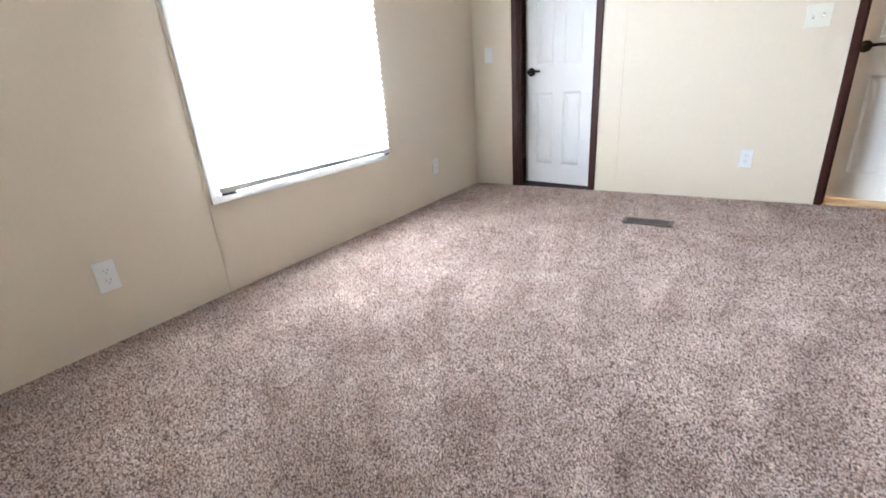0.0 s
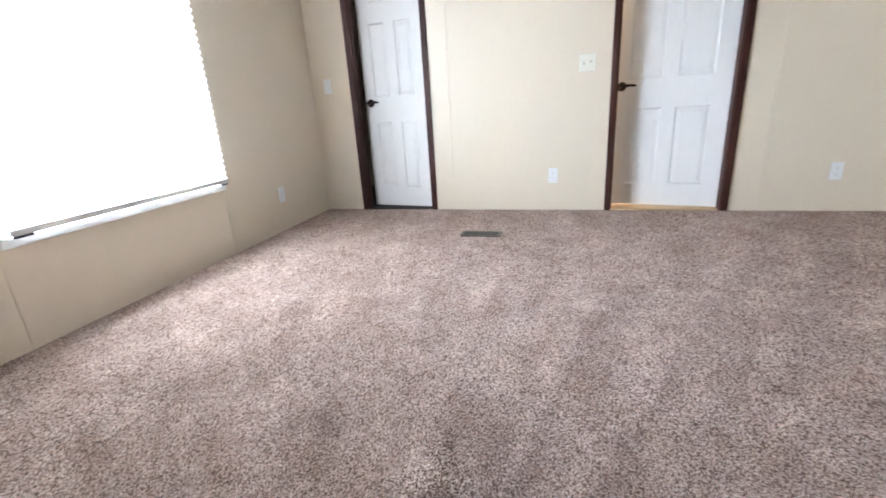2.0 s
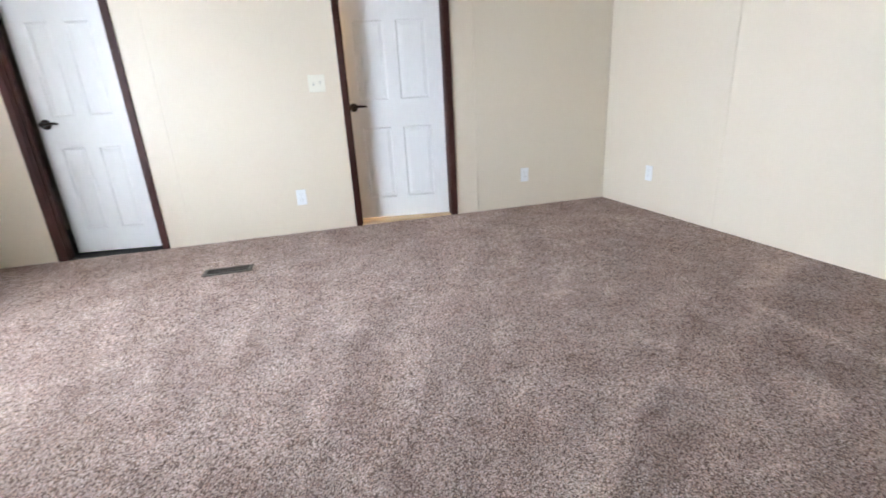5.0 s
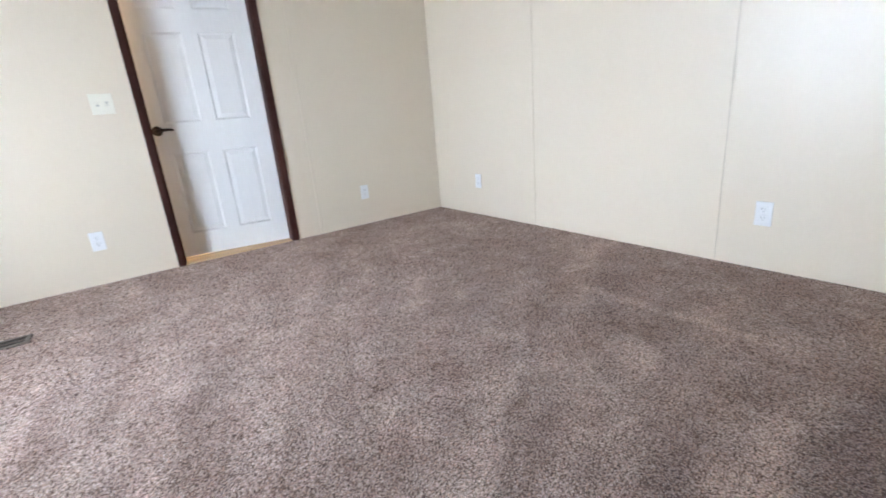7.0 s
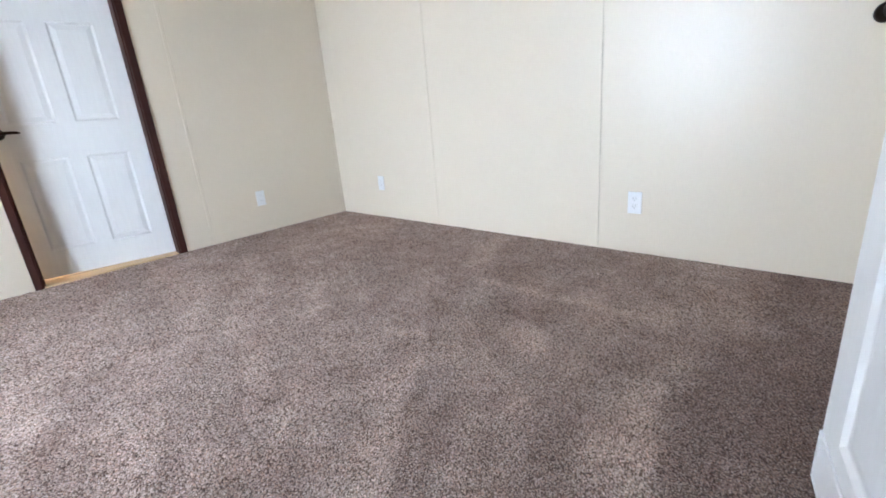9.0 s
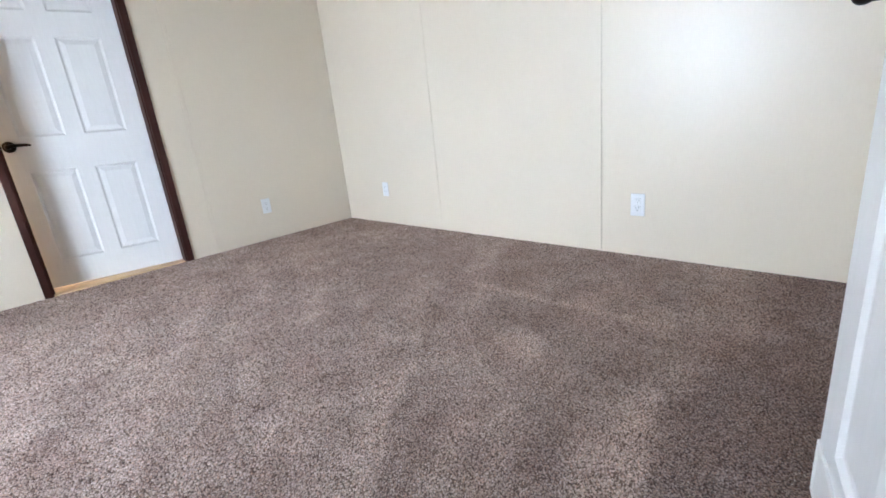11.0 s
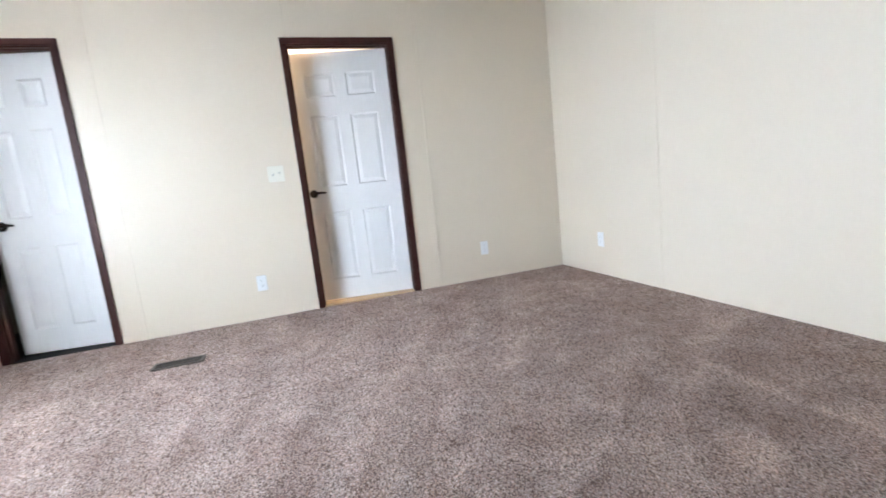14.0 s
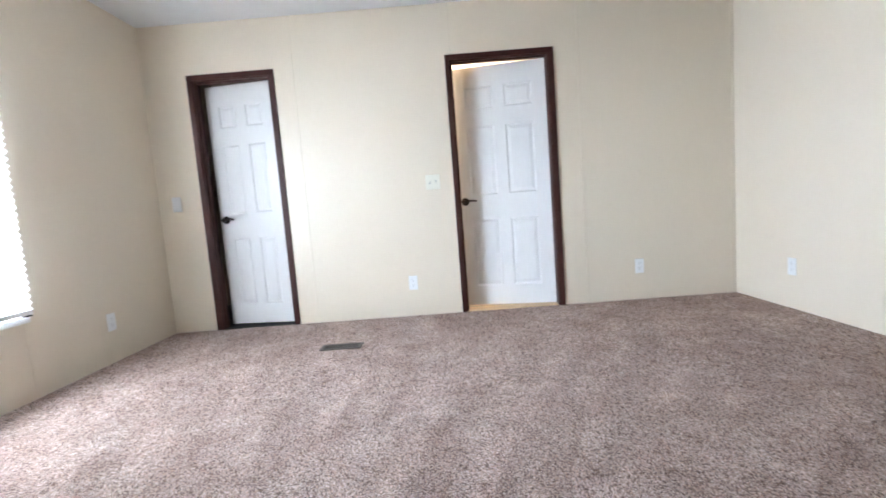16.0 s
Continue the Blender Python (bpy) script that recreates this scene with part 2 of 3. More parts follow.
S1, S2, S3, S4 = -0.662, 0.577, 1.369, 1.570    # seams of the door wall
panels(wall_n, "y", YD, [
    [(XL, D1[0], 0, CEIL), (D1[0], D1[1], D1[2], CEIL), (D1[1], S1, 0, CEIL)], [(S1, D2[0], 0, CEIL), (D2[0], S2, D2[2], CEIL)],
    [(S2, S3, D2[2], CEIL)], [(D2[1], S3, 0, D2[2]), (S3, S4, 0, CEIL)], [(S4, XR, 0, CEIL)]], 1, 0.0004)
panels(wall_e, "x", XR, [[(-1.36, 0.23, 0, CEIL)], [(0.23, 1.448, 0, CEIL)], [(1.448, 2.697, 0, CEIL)], [(2.697, YD, 0, CEIL)]], -1)
panels(wall_w, "x", XL, [
    [(-1.36, 0.20, 0, CEIL)], [(0.20, 1.443, 0, CEIL)], [(1.443, WY0, 0, CEIL), (WY0, 2.6505, 0, WZ0), (WY0, 2.6505, WZ1, CEIL)],
    [(2.6505, WY1, 0, WZ0), (2.6505, WY1, WZ1, CEIL), (WY1, YD, 0, CEIL)]], 1, 0.0008)
# flat strips beside the seams, and the corner beads
for x, proud, w in ((S4 - 0.004, 0.0045, 0.012), (S1 - 0.003, 0.0025, 0.010)):
    part("seam_strip", box((x - w, YD - proud, 0.0), (x + w, YD, CEIL), 0.8 * proud, 3), M_WALL, wall_n)
for y in (1.448, 2.697):
    part("seam_bead", box((XR - 0.0022, y - 0.0085, 0.0), (XR, y - 0.0020, CEIL), 0.0008), M_WALL, wall_e)
part("corner_bead", box((XR - 0.022, YD - 0.006, 0.0), (XR, YD, CEIL), 0.0022), M_WALL, wall_n)
part("corner_bead", box((XL, YD - 0.003, 0.0), (XL + 0.018, YD, CEIL), 0.0012), M_WALL, wall_n)


# ---- doors ----
def casing(name, opening, label, wl=0.042, wr=0.042):
    """Flat dark casing round an opening, and the jamb lining through the wall."""
    x0, x1, top = opening
    thick = 0.012
    ob = empty(name, pose(x0, YD, 0), label, "door frame", kind="structure")
    def at(lo, hi):
        return [v - o for v, o in zip(lo, (x0, YD, 0))], [v - o for v, o in zip(hi, (x0, YD, 0))]
    for n, lo, hi in (
            ("casing", (x0 - wl + 0.005, YD - thick, 0), (x0 + 0.005, YD - 0.0004, top - 0.005)),
            ("casing", (x1 - 0.005, YD - thick, 0), (x1 + wr - 0.005, YD - 0.0004, top - 0.005)),
            ("casing", (x0 - wl + 0.005, YD - thick, top - 0.005), (x1 + wr - 0.005, YD - 0.0004, top + 0.037)),
            ("jamb", (x0 + 0.0005, YD, 0), (x0 + 0.014, Y1 + 0.006, top - 0.014)),
            ("jamb", (x1 - 0.014, YD, 0), (x1 - 0.0005, Y1 + 0.006, top - 0.014)),
            ("jamb", (x0 + 0.0005, YD, top - 0.014), (x1 - 0.0005, Y1 + 0.006, top - 0.0005)),
            ("stop", (x0 + 0.014, YD + 0.030, 0), (x0 + 0.023, YD + 0.055, top - 0.023)),
            ("stop", (x0 + 0.014, YD + 0.030, top - 0.023), (x1 - 0.014, YD + 0.055, top - 0.014))):
        part(n, box(*at(lo, hi), 0.0025 if n == "casing" else 0.001, 2 if n == "casing" else 1), M_TRIM, ob)
    return ob


def leaf_mesh(width, height, thick, rects):
    """A moulded slab: flat stiles and rails on both faces, with holes where the panels sit, and the rim."""
    xs = sorted({0.0, width, *[v for r in rects for v in (r[0], r[1])]})
    zs = sorted({0.0, height, *[v for r in rects for v in (r[2], r[3])]})
    bm = bmesh.new()
    for y in (0.0, thick):
        for i in range(len(xs) - 1):
            for k in range(len(zs) - 1):
                cx, cz = (xs[i] + xs[i + 1]) / 2, (zs[k] + zs[k + 1]) / 2
                if any(r[0] < cx < r[1] and r[2] < cz < r[3] for r in rects):
                    continue
                bm.faces.new([bm.verts.new((x, y, z)) for x, z in ((xs[i], zs[k]), (xs[i + 1], zs[k]), (xs[i + 1], zs[k + 1]), (xs[i], zs[k + 1]))])
    for a, b in (((0, 0), (width, 0)), ((width, 0), (width, height)), ((width, height), (0, height)), ((0, height), (0, 0))):
        bm.faces.new([bm.verts.new(c) for c in ((a[0], 0, a[1]), (b[0], 0, b[1]), (b[0], thick, b[1]), (a[0], thick, a[1]))])
    bmesh.ops.remove_doubles(bm, verts=bm.verts, dist=1e-5)
    return bm


def panel_mesh(r, thick):
    """One raised panel: a sloping moulding into a groove, then up to a flat field, on both faces."""
    bm = bmesh.new()
    for y0, s in ((0.0, 1), (thick, -1)):
        loops = []
        for inset, depth in ((0.0, 0.0), (0.010, 0.007), (0.016, 0.008), (0.042, 0.0025)):
            loops.append([bm.verts.new((x, y0 + s * depth, z)) for x, z in (
                (r[0] + inset, r[2] + inset), (r[1] - inset, r[2] + inset), (r[1] - inset, r[3] - inset), (r[0] + inset, r[3] - inset))])
        for a, b in zip(loops, loops[1:]):
            for i in range(4):
                bm.faces.new((a[i], a[(i + 1) % 4], b[(i + 1) % 4], b[i]))
        bm.faces.new(loops[-1])
    return bm


def lever(parent, x, z, face, side, reach):
    """Round rose, neck and a tapered lever. face: -1 before y=0, +1 behind; side: the way the lever points along x."""
    y = 0.0 if face < 0 else 0.035
    h = part("handle", box((x - 0.005, y + face * 0.004 - 0.004, z - 0.005), (x + 0.005, y + face * 0.004 + 0.004, z + 0.005)), M_BRONZE, parent, "dark bronze lever handle")
    bm = bmesh.new()
    add_rod(bm, (x, y - face * 0.001, z), (x, y + face * 0.008, z), 0.033, 0.031, 32)
    add_rod(bm, (x, y + face * 0.008, z), (x, y + face * 0.016, z), 0.027, 0.018, 32)
    part("rose", bm, M_BRONZE, h)
    bm = bmesh.new()
    add_rod(bm, (x, y + face * 0.010, z), (x, y + face * 0.052, z), 0.0115, 0.0105, 20)
    bmesh.ops.create_uvsphere(bm, u_segments=18, v_segments=10, radius=0.0135, matrix=Matrix.Translation((x, y + face * 0.050, z)))
    part("neck", bm, M_BRONZE, h, smooth=True)
    bm = bmesh.new()
    rings = []
    for i in range(15):
        u = i / 14
        thick = (0.0105 - 0.0030 * u) * (1.0 if i < 13 else (0.80 if i == 13 else 0.35))
        cx, cy, cz = x + side * reach * u, y + face * (0.050 - 0.006 * math.sin(u * math.pi)), z + 0.005 * math.sin(u * 3.0)
        rings.append([bm.verts.new((cx, cy + 0.8 * thick * math.cos(a), cz + thick * math.sin(a))) for a in [k * math.pi / 8 for k in range(16)]])
    for p, q in zip(rings, rings[1:]):
        for k in range(16):
            bm.faces.new((p[k], p[(k + 1) % 16], q[(k + 1) % 16], q[k]))
    bm.faces.new(rings[0])
    bm.faces.new(rings[-1])
    part("lever", bm, M_BRONZE, h, smooth=True)
    return h


def six_panel(width, height, stile, mull):
    pw = (width - 2 * stile - mull) / 2
    cols = ((stile, stile + pw), (width - stile - pw, width - stile))
    rows = ((0.165, 0.730), (0.935, 1.500), (1.640, 1.820))
    k = height / 1.98
    return [(a, b, c * k, d * k) for c, d in rows for a, b in cols]


def panel_door(name, width, height, stile, mull, m, label, knob_x, side, handles=(-1, 1), knob_z=0.885):
    """Leaf in its own frame: x from 0 along the width, y through the 35 mm, z up from its bottom edge."""
    ob = empty(name, m, label, "door")
    rects = six_panel(width, height, stile, mull)
    part("leaf", leaf_mesh(width, height, 0.035, rects), M_DOOR, ob)
    for r in rects:
        part("panel", panel_mesh(r, 0.035), M_DOOR, ob)
    for f in handles:
        lever(ob, knob_x, knob_z, f, side, 0.105)
    bm = box(((0.0 if side > 0 else width) - 0.0012, 0.006, 0.855), ((0.0 if side > 0 else width) + 0.0012, 0.029, 0.915), 0.0008)
    part("latch_plate", bm, M_BRONZE, ob)
    for z in (0.2, 1.0, 1.78):
        bm = bmesh.new()
        hx = width + 0.004 if side > 0 else -0.004
        add_rod(bm, (hx, 0.040, z - 0.045), (hx, 0.040, z + 0.045), 0.006, 0.006, 12)
        part("hinge", bm, M_BRONZE, ob)
    return ob


def hinged_right(x, y, open_deg, width):
    """Pose of a leaf hung at its right-hand edge, swung away from the room."""
    return pose(x, y, 0.014, 0, 0, -open_deg) @ pose(-width, 0, 0)


casing("door_frame_1", D1, "dark walnut-stained casing round the closet doorway")
casing("door_frame_2", D2, "dark walnut-stained casing round the passage doorway", 0.036, 0.044)
W1, W2 = 0.580, 0.760
panel_door("closet_door", W1, 1.968, 0.10, 0.085, hinged_right(D1[1] - 0.018, YD + 0.058, 8.0, W1),
           "white six-panel closet door standing slightly ajar", 0.055, 1)
panel_door("passage_door", W2, 1.968, 0.108, 0.090, hinged_right(D2[1] - 0.018, YD + 0.058, 10.0, W2),
           "white six-panel passage door left ajar, warm light behind", 0.056, 1)
# entrance door, swung back almost to the wall: hung beside the doorway, its free edge out in the room
W3 = 0.76
ang = math.degrees(math.atan2(0.203, 0.979))
edoor = panel_door("entrance_door", W3, 1.968, 0.108, 0.090, pose(0.690, 0.2125, 0.030, 0, 0, ang),
                   "white six-panel entrance door swung open into the room", W3 - 0.108, -1, knob_z=0.866)
vent_y = 0.035
q = 0.005   # how far the plate stands off the leaf
bv = part("bottom_plate", boxes([
    ((0.012, vent_y - 0.001, 0.004), (W3, vent_y + q, 0.014)), ((0.012, vent_y - 0.001, 0.108), (W3, vent_y + q, 0.120)),
    ((0.012, vent_y - 0.001, 0.014), (0.028, vent_y + q, 0.108)), ((W3 - 0.020, vent_y - 0.001, 0.014), (W3, vent_y + q, 0.108))], 0.002),
    M_PLATE, edoor, "low white framed plate across the door's foot")
part("plate", box((0.028, vent_y, 0.014), (W3 - 0.020, vent_y + 0.004, 0.108), 0.001), M_PLATE, bv)
part("screw", box((W3 - 0.013, vent_y + q - 0.0005, 0.062), (W3 - 0.006, vent_y + q + 0.002, 0.069), 0.0008), M_PLATE, bv)
tagged(part("threshold", box((D2[0] + 0.015, YD + 0.006, -0.02), (D2[1] - 0.015, Y1 + 0.03, 0.010), 0.003), M_PINE), "bare pine threshold board in the passage doorway", "threshold", kind="structure")
# second strip: the dark gap under the closet door, painted black
tagged(part("threshold", box((D1[0] + 0.015, YD + 0.006, -0.03), (D1[1] - 0.015, Y1 + 0.002, 0.004), 0.002), M_UNLIT), "strip in the closet doorway, black for the shaded gap under the door", "threshold", kind="structure")

# ---- window with its pleated shade ----
win = empty("window_1", pose(XL, WY0, WZ0), "white vinyl window with narrow flat frame", "window", kind="structure")
WW, WH = WY1 - WY0, WZ1 - WZ0
for lo, hi in (((-0.06, -0.028, -0.020), (0.016, WW + 0.018, 0.016)), ((-0.06, -0.028, WH - 0.012), (0.016, WW + 0.018, WH + 0.030)),
               ((-0.06, -0.028, 0.016), (0.016, 0.012, WH - 0.012)), ((-0.06, WW - 0.012, 0.016), (0.016, WW + 0.018, WH - 0.012))):
    part("window_frame", box(lo, hi, 0.003, 2), M_FRAME, win)
part("sash_rail", box((-0.055, 0.012, WH / 2 - 0.02), (-0.025, WW - 0.012, WH / 2 + 0.02), 0.003), M_FRAME, win)
for z0, z1 in ((0.012, WH / 2 - 0.02), (WH / 2 + 0.02, WH - 0.012)):
    pane = part("pane", box((-0.043, 0.012, z0), (-0.038, WW - 0.012, z1)), M_GLASS, win)
    pane.visible_shadow = False

shade = empty("pleated_shade", pose(XL + 0.040, WY0, WZ0), "white pleated paper window shade drawn down, glowing with daylight", "window shade")
bm = bmesh.new()
pitch, top, low = 0.036, WH + 0.02, 0.052
n = int((top - low) / (pitch / 2))
rows = []
for i in range(n + 1):
    z = top - (top - low) * i / n
    x = 0.013 if i % 2 else -0.013
    wob = 0.0015 * math.sin(i * 2.3)
    rows.append([bm.verts.new((x + 0.0006 * math.sin(i + j * 1.7), -0.004 + wob + (WW + 0.010) * j / 12, z)) for j in range(13)])
for a, b in zip(rows, rows[1:]):
    for j in range(12):
        bm.faces.new((a[j], a[j + 1], b[j + 1], b[j]))
part("pleats", bm, M_SHADE, shade)
part("bottom_rail", box((-0.011, 0.004, 0.026), (0.012, WW + 0.002, 0.052), 0.003, 2), M_FRAME, shade)
for a, b in ((0.010, 0.075), (WW - 0.055, WW - 0.004)):
    part("rail_clip", box((-0.006, a, 0.0165), (0.0125, b, 0.0258), 0.001), M_SLOT, shade, "dark clip under the rail")
part("head_rail", box((-0.016, 0.0, WH + 0.018), (0.016, WW + 0.008, WH + 0.055), 0.003), M_FRAME, shade)


# ---- outlets, switches, register ----
def outlet(m, label):
    ob = empty("wall_outlet", m, label, "outlet", "wall outlets")
    part("cover_plate", box((-0.036, -0.0065, -0.0585), (0.036, 0.0, 0.0585), 0.0028, 2), M_PLATE, ob)
    for z in (-0.020, 0.020):
        r = part("receptacle", box((-0.0165, -0.0080, z - 0.0145), (0.0165, -0.006, z + 0.0145), 0.0008), M_PLATE, ob)
        for x0, x1, z0, z1 in ((-0.0085, -0.0055, 0.000, 0.009), (0.0055, 0.0085, 0.000, 0.009), (-0.0025, 0.0025, -0.010, -0.005)):
            part("slot", box((x0, -0.0083, z + z0), (x1, -0.0079, z + z1)), M_GREY, r)
    bm = bmesh.new()
    add_rod(bm, (0, -0.006, 0), (0, -0.0078, 0), 0.0032, 0.0028, 12)
    part("screw", bm, M_PLATE, ob)
    return ob


first = outlet(pose(0.143, YD - 0.0004, 0.276), "white duplex outlet low on the cream wall")
copy_thing(first, pose(1.985, YD - 0.0004, 0.276))
copy_thing(first, pose(XR - 0.0004, 3.322, 0.291, 0, 0, -90))
copy_thing(first, pose(XR - 0.0004, 1.252, 0.276, 0, 0, -90))
copy_thing(first, pose(XL + 0.0004, 3.231, 0.276, 0, 0, 90))
copy_thing(first, pose(XL + 0.0004, 0.996, 0.270, 0, 0, 90))

sw = empty("light_switch", pose(-1.702, YD - 0.0004, 1.052), "white single rocker light switch beside the closet door", "switch")
part("cover_plate", box((-0.036, -0.0065, -0.0585), (0.036, 0.0, 0.0585), 0.0028, 2), M_PLATE, sw)
part("rocker", box((-0.0165, -0.0095, -0.033), (0.0165, -0.006, 0.033), 0.0015, 2), M_PLATE, sw)
for z in (-0.048, 0.048):
    bm = bmesh.new()
    add_rod(bm, (0, -0.006, z), (0, -0.0074, z), 0.003, 0.0026, 10)
    part("screw", bm, M_PLATE, sw)

dsw = empty("double_switch", pose(0.366, YD - 0.0004, 1.076), "cream double toggle light switch beside the passage door", "switch")
part("cover_plate", box((-0.058, -0.0065, -0.0585), (0.058, 0.0, 0.0585), 0.0028, 2), M_CREAM, dsw)
for x, up in ((-0.023, 1), (0.023, -1)):
    part("switch_slot", box((x - 0.0055, -0.0072, -0.0125), (x + 0.0055, -0.0062, 0.0125), 0.0004), M_GREY, dsw)
    bm = box((x - 0.0042, -0.020, -0.005), (x + 0.0042, -0.006, 0.005), 0.001)
    for v in bm.verts:
        if v.co.y < -0.012:
            v.co.z += up * 0.008
    part("toggle", bm, M_CREAM, dsw)
    for z in (-0.030, 0.030):
        bm = bmesh.new()
        add_rod(bm, (x, -0.006, z), (x, -0.0074, z), 0.003, 0.0026, 10)
        part("screw", bm, M_CREAM, dsw)

VX0, VX1, VY0, VY1 = -0.440, -0.168, 3.132, 3.242
reg = empty("floor_register", pose(VX0, VY0, 0.0), "brown metal floor register set in the carpet", "floor vent")
vw, vd = VX1 - VX0, VY1 - VY0
VZ = 0.010
part("rim", boxes([((0, 0, VZ - 0.006), (vw, 0.018, VZ)), ((0, vd - 0.018, VZ - 0.006), (vw, vd, VZ)),
                   ((0, 0.018, VZ - 0.006), (0.020, vd - 0.018, VZ)), ((vw - 0.020, 0.018, VZ - 0.006), (vw, vd - 0.018, VZ))], 0.0015), M_VENT, reg)
# black sheet close under the louvres, for the unlit depth of the duct
part("duct", box((0.005, 0.005, -0.004), (vw - 0.005, vd - 0.005, 0.001)), M_UNLIT, reg)
for i in range(22):
    x = 0.026 + (vw - 0.052) * i / 21
    part("louvre", box((x - 0.0012, 0.018, 0.001), (x + 0.0012, vd - 0.018, VZ - 0.002)), M_LOUVRE, reg)
part("crossbar", box((0.020, vd / 2 - 0.003, 0.004), (vw - 0.020, vd / 2 + 0.003, VZ - 0.0005)), M_VENT, reg)

# ---- carpet pile ----
rng = np.random.default_rng(7)


FOOT = (0.0, 0.40)   # where the vacuum cleaner was pushed from


def wander(x, y, cell, seed):
    """Smooth random height, -1 to 1, over a grid of that cell."""
    grid = np.random.default_rng(seed).uniform(-1, 1, (160, 160))
    gx, gy = (x + 3.0) / cell, (y + 1.0) / cell
    i, j = np.floor(gx).astype(int), np.floor(gy).astype(int)
    fx, fy = gx - i, gy - j
    fx, fy = fx * fx * (3 - 2 * fx), fy * fy * (3 - 2 * fy)
    g = lambda a, b: grid[a % 160, b % 160]
    return (g(i, j) * (1 - fx) + g(i + 1, j) * fx) * (1 - fy) + (g(i, j + 1) * (1 - fx) + g(i + 1, j + 1) * fx) * fy


def tracks(x, y):
    """Tracks that a vacuum cleaner left, for the lean and for the shading painted into the yarn: strokes fanning out
    from the doorway, each pale at one edge and deeper towards the next, and a second set beyond a cross line; -1 combed
    up and dark, 1 combed flat and pale."""
    away = np.hypot(x - FOOT[0], y - FOOT[1])
    turn = np.degrees(np.arctan2(y - FOOT[1], x - FOOT[0])) + 1.6 * wander(x, y, 0.45, 3) + 0.9 * wander(x, y, 0.05, 4)
    beyond = 1 / (1 + np.exp(-(x - 2.02 - 0.05 * wander(x, y, 0.3, 5)) / 0.012))
    sector = (turn - 10.0 + 6.5 * beyond) / 13.8
    k = np.floor(sector).astype(int)
    part_way = sector - k
    force = 0.85 + 0.35 * np.random.default_rng(11).uniform(-0.6, 1, 64)[k % 64]
    worn = np.clip(0.55 + 0.75 * wander(x, y, 0.16, 12), 0, 1)
    stroke = force * (worn * np.clip(part_way / 0.10, 0, 1) * 1.75 * (1 - part_way) ** 2.2 - 0.20)
    rim = np.exp(-((x - 2.02) / 0.030) ** 2) * (y > 0.9) * (y < 1.9)
    band = stroke * (1 - 0.35 * beyond) + 0.9 * rim
    band *= 0.30 + 0.70 / (1 + np.exp((turn - 50) / 9))
    band *= 0.55 + 0.45 / (1 + np.exp((away - 2.3) / 0.25))
    # the last strip, beside the entrance wall, shaded darkest in the yarn colour, with a pale wedge at its edge
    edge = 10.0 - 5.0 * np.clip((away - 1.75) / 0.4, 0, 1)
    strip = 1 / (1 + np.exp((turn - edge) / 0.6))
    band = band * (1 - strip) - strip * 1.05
    streak = 0.38 * wander(0.05 * turn, 0.25 * away, 0.12, 9) + 0.22 * wander(x, y, 0.12, 6)
    return np.clip(band + streak * (0.55 + 0.45 / (1 + np.exp((turn - 110) / 8))) + 0.28 * wander(x, y, 0.05, 8), -1, 1)


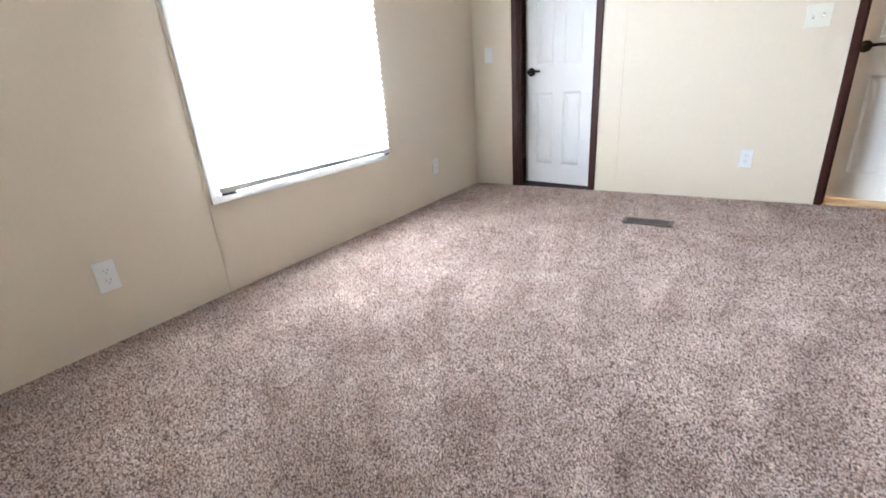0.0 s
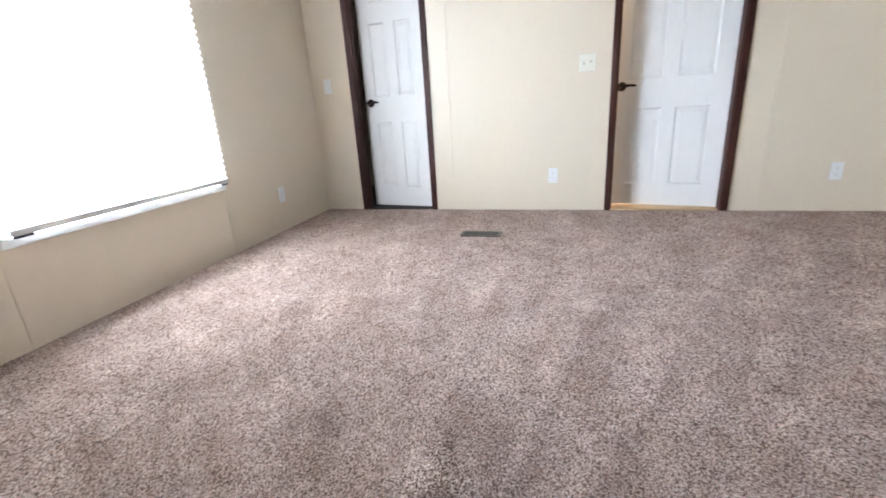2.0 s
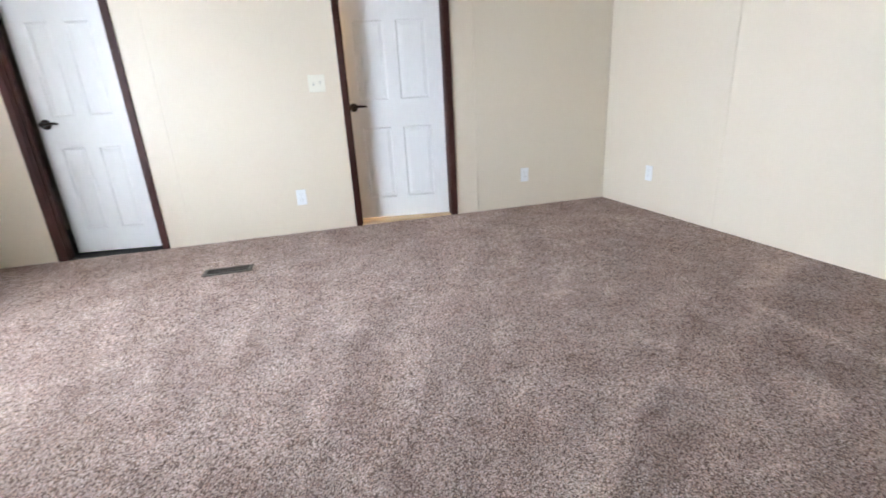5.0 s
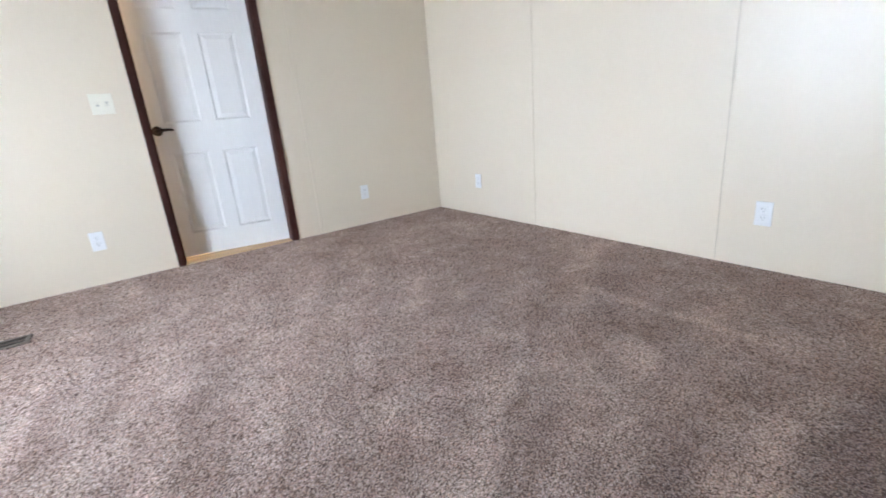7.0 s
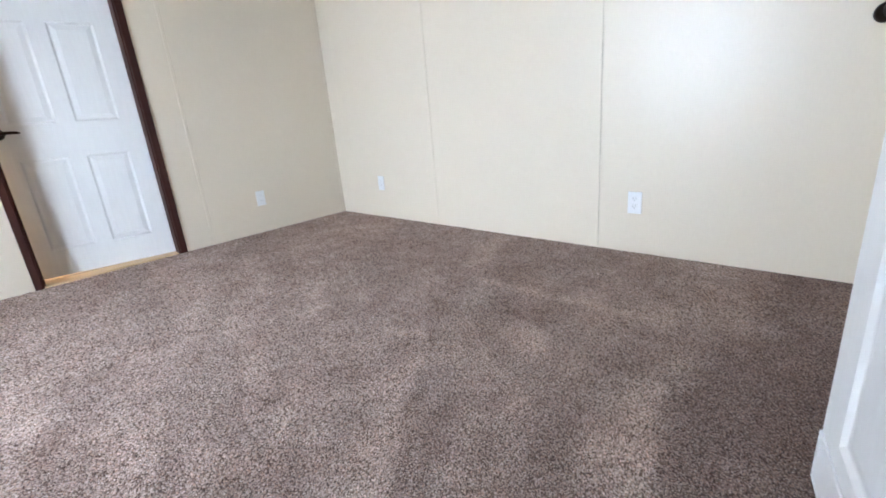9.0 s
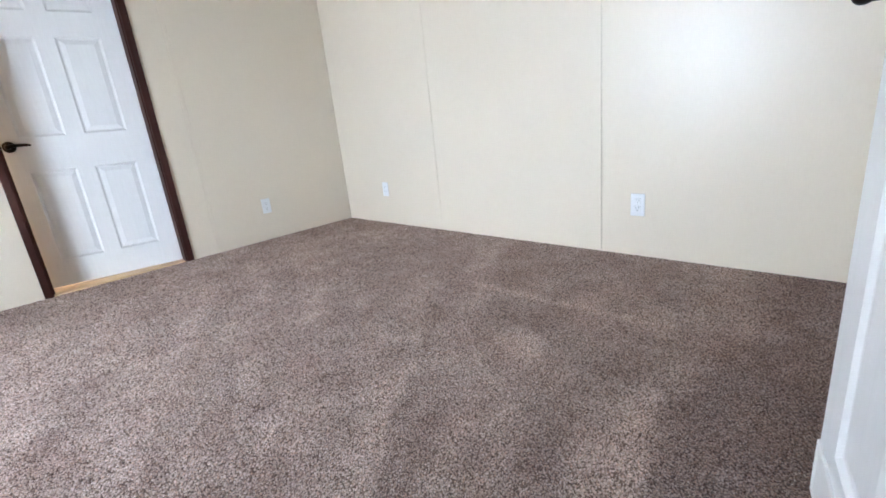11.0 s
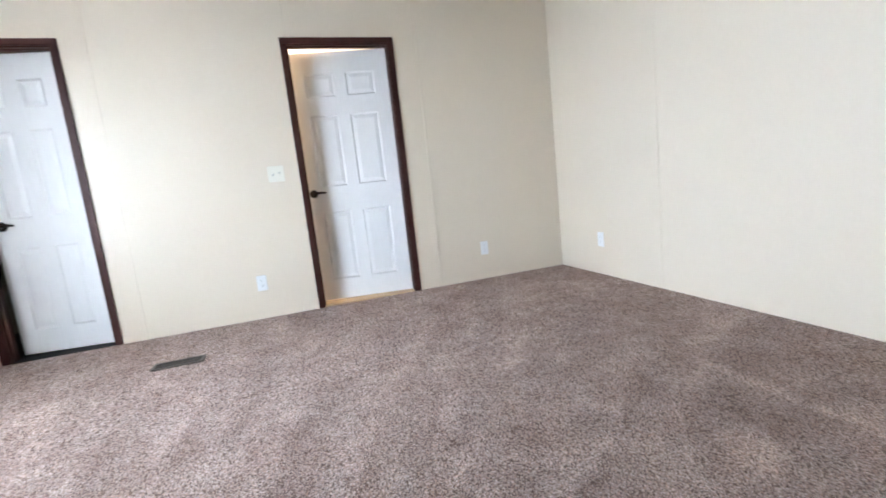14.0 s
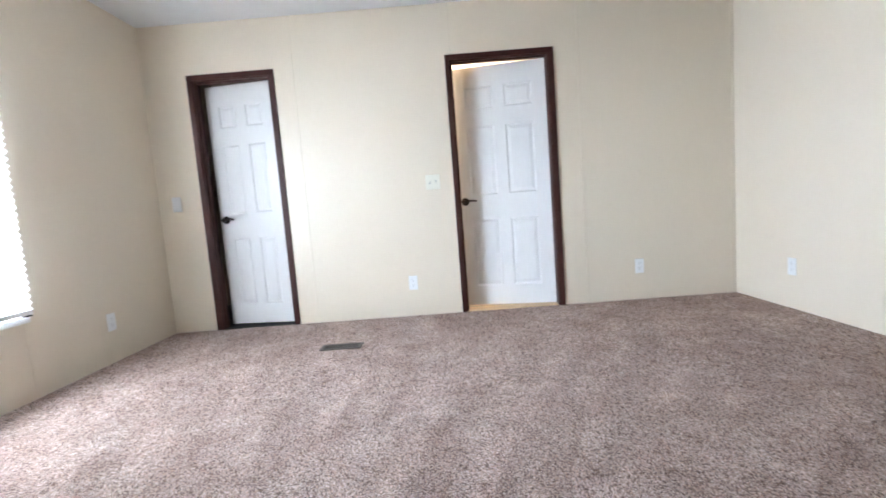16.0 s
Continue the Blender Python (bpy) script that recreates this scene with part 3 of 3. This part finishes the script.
def pile(name, x0, x1, y0, y1, step, label):
    """Pointed yarn tufts that lean, lie flat or stand up along the tracks that a vacuum cleaner left."""
    nx, ny = int((x1 - x0) / step), int((y1 - y0) / step)
    gx, gy = np.meshgrid(np.arange(nx), np.arange(ny))
    x = x0 + (gx.ravel() + 0.5 + rng.uniform(-0.45, 0.45, nx * ny)) * step
    y = y0 + (gy.ravel() + 0.5 + rng.uniform(-0.45, 0.45, nx * ny)) * step
    inside = (x > VX0 - 0.001) & (x < VX1 + 0.001) & (y > VY0 - 0.001) & (y < VY1 + 0.001)
    x, y = x[~inside], y[~inside]
    n = len(x)
    k0 = step / 0.0046   # finer yarn is shorter too
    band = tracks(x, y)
    away = np.hypot(x - FOOT[0], y - FOOT[1])
    ux, uy = (x - FOOT[0]) / away, (y - FOOT[1]) / away
    comb = (0.5 + 0.5 * band) * 0.0060 * k0
    lean_x = ux * comb + rng.normal(0, 0.0020 * k0, n)
    lean_y = uy * comb + rng.normal(0, 0.0020 * k0, n)
    h = rng.uniform(0.0065, 0.0110, n) * (1.0 - 0.12 * band)
    r = rng.uniform(0.66, 1.02, n) * step * (1.0 + 0.08 * band)
    turn = rng.uniform(0, 2 * math.pi, n)
    v = np.zeros((n, 4, 3), np.float32)
    for k in range(3):
        a = turn + k * 2 * math.pi / 3
        v[:, k] = np.stack([x + 0.45 * lean_x + r * np.cos(a), y + 0.45 * lean_y + r * np.sin(a), 0.42 * h - 0.004 + rng.normal(0, 0.0007, n)], 1)
    v[:, 3] = np.stack([x + lean_x, y + lean_y, h - 0.0045], 1)
    v[:, :, 2] = -0.0045 + 0.62 * k0 * (v[:, :, 2] + 0.0065)
    tri = np.array([(0, 1, 3), (1, 2, 3), (2, 0, 3)], np.int32)
    f = (np.arange(n, dtype=np.int32)[:, None, None] * 4 + tri[None]).reshape(-1)
    mesh = bpy.data.meshes.new(name)
    mesh.vertices.add(n * 4)
    mesh.vertices.foreach_set("co", v.ravel())
    mesh.loops.add(len(f))
    mesh.loops.foreach_set("vertex_index", f)
    mesh.polygons.add(len(f) // 3)
    mesh.polygons.foreach_set("loop_start", np.arange(0, len(f), 3, dtype=np.int32))
    mesh.update(calc_edges=True)
    # the tracks' light and dark, handed to the yarn colour
    mesh.attributes.new("nap_shade", "FLOAT", "POINT").data.foreach_set("value", np.repeat((0.5 + 0.5 * np.clip(band, -1, 1)).astype(np.float32), 4))
    mesh.materials.append(M_YARN)
    mesh.shade_smooth()
    return tagged(new(name, mesh), label, "carpet", kind="stuff")


CARPET = "speckled taupe and rose cut-pile carpet with vacuum tracks"
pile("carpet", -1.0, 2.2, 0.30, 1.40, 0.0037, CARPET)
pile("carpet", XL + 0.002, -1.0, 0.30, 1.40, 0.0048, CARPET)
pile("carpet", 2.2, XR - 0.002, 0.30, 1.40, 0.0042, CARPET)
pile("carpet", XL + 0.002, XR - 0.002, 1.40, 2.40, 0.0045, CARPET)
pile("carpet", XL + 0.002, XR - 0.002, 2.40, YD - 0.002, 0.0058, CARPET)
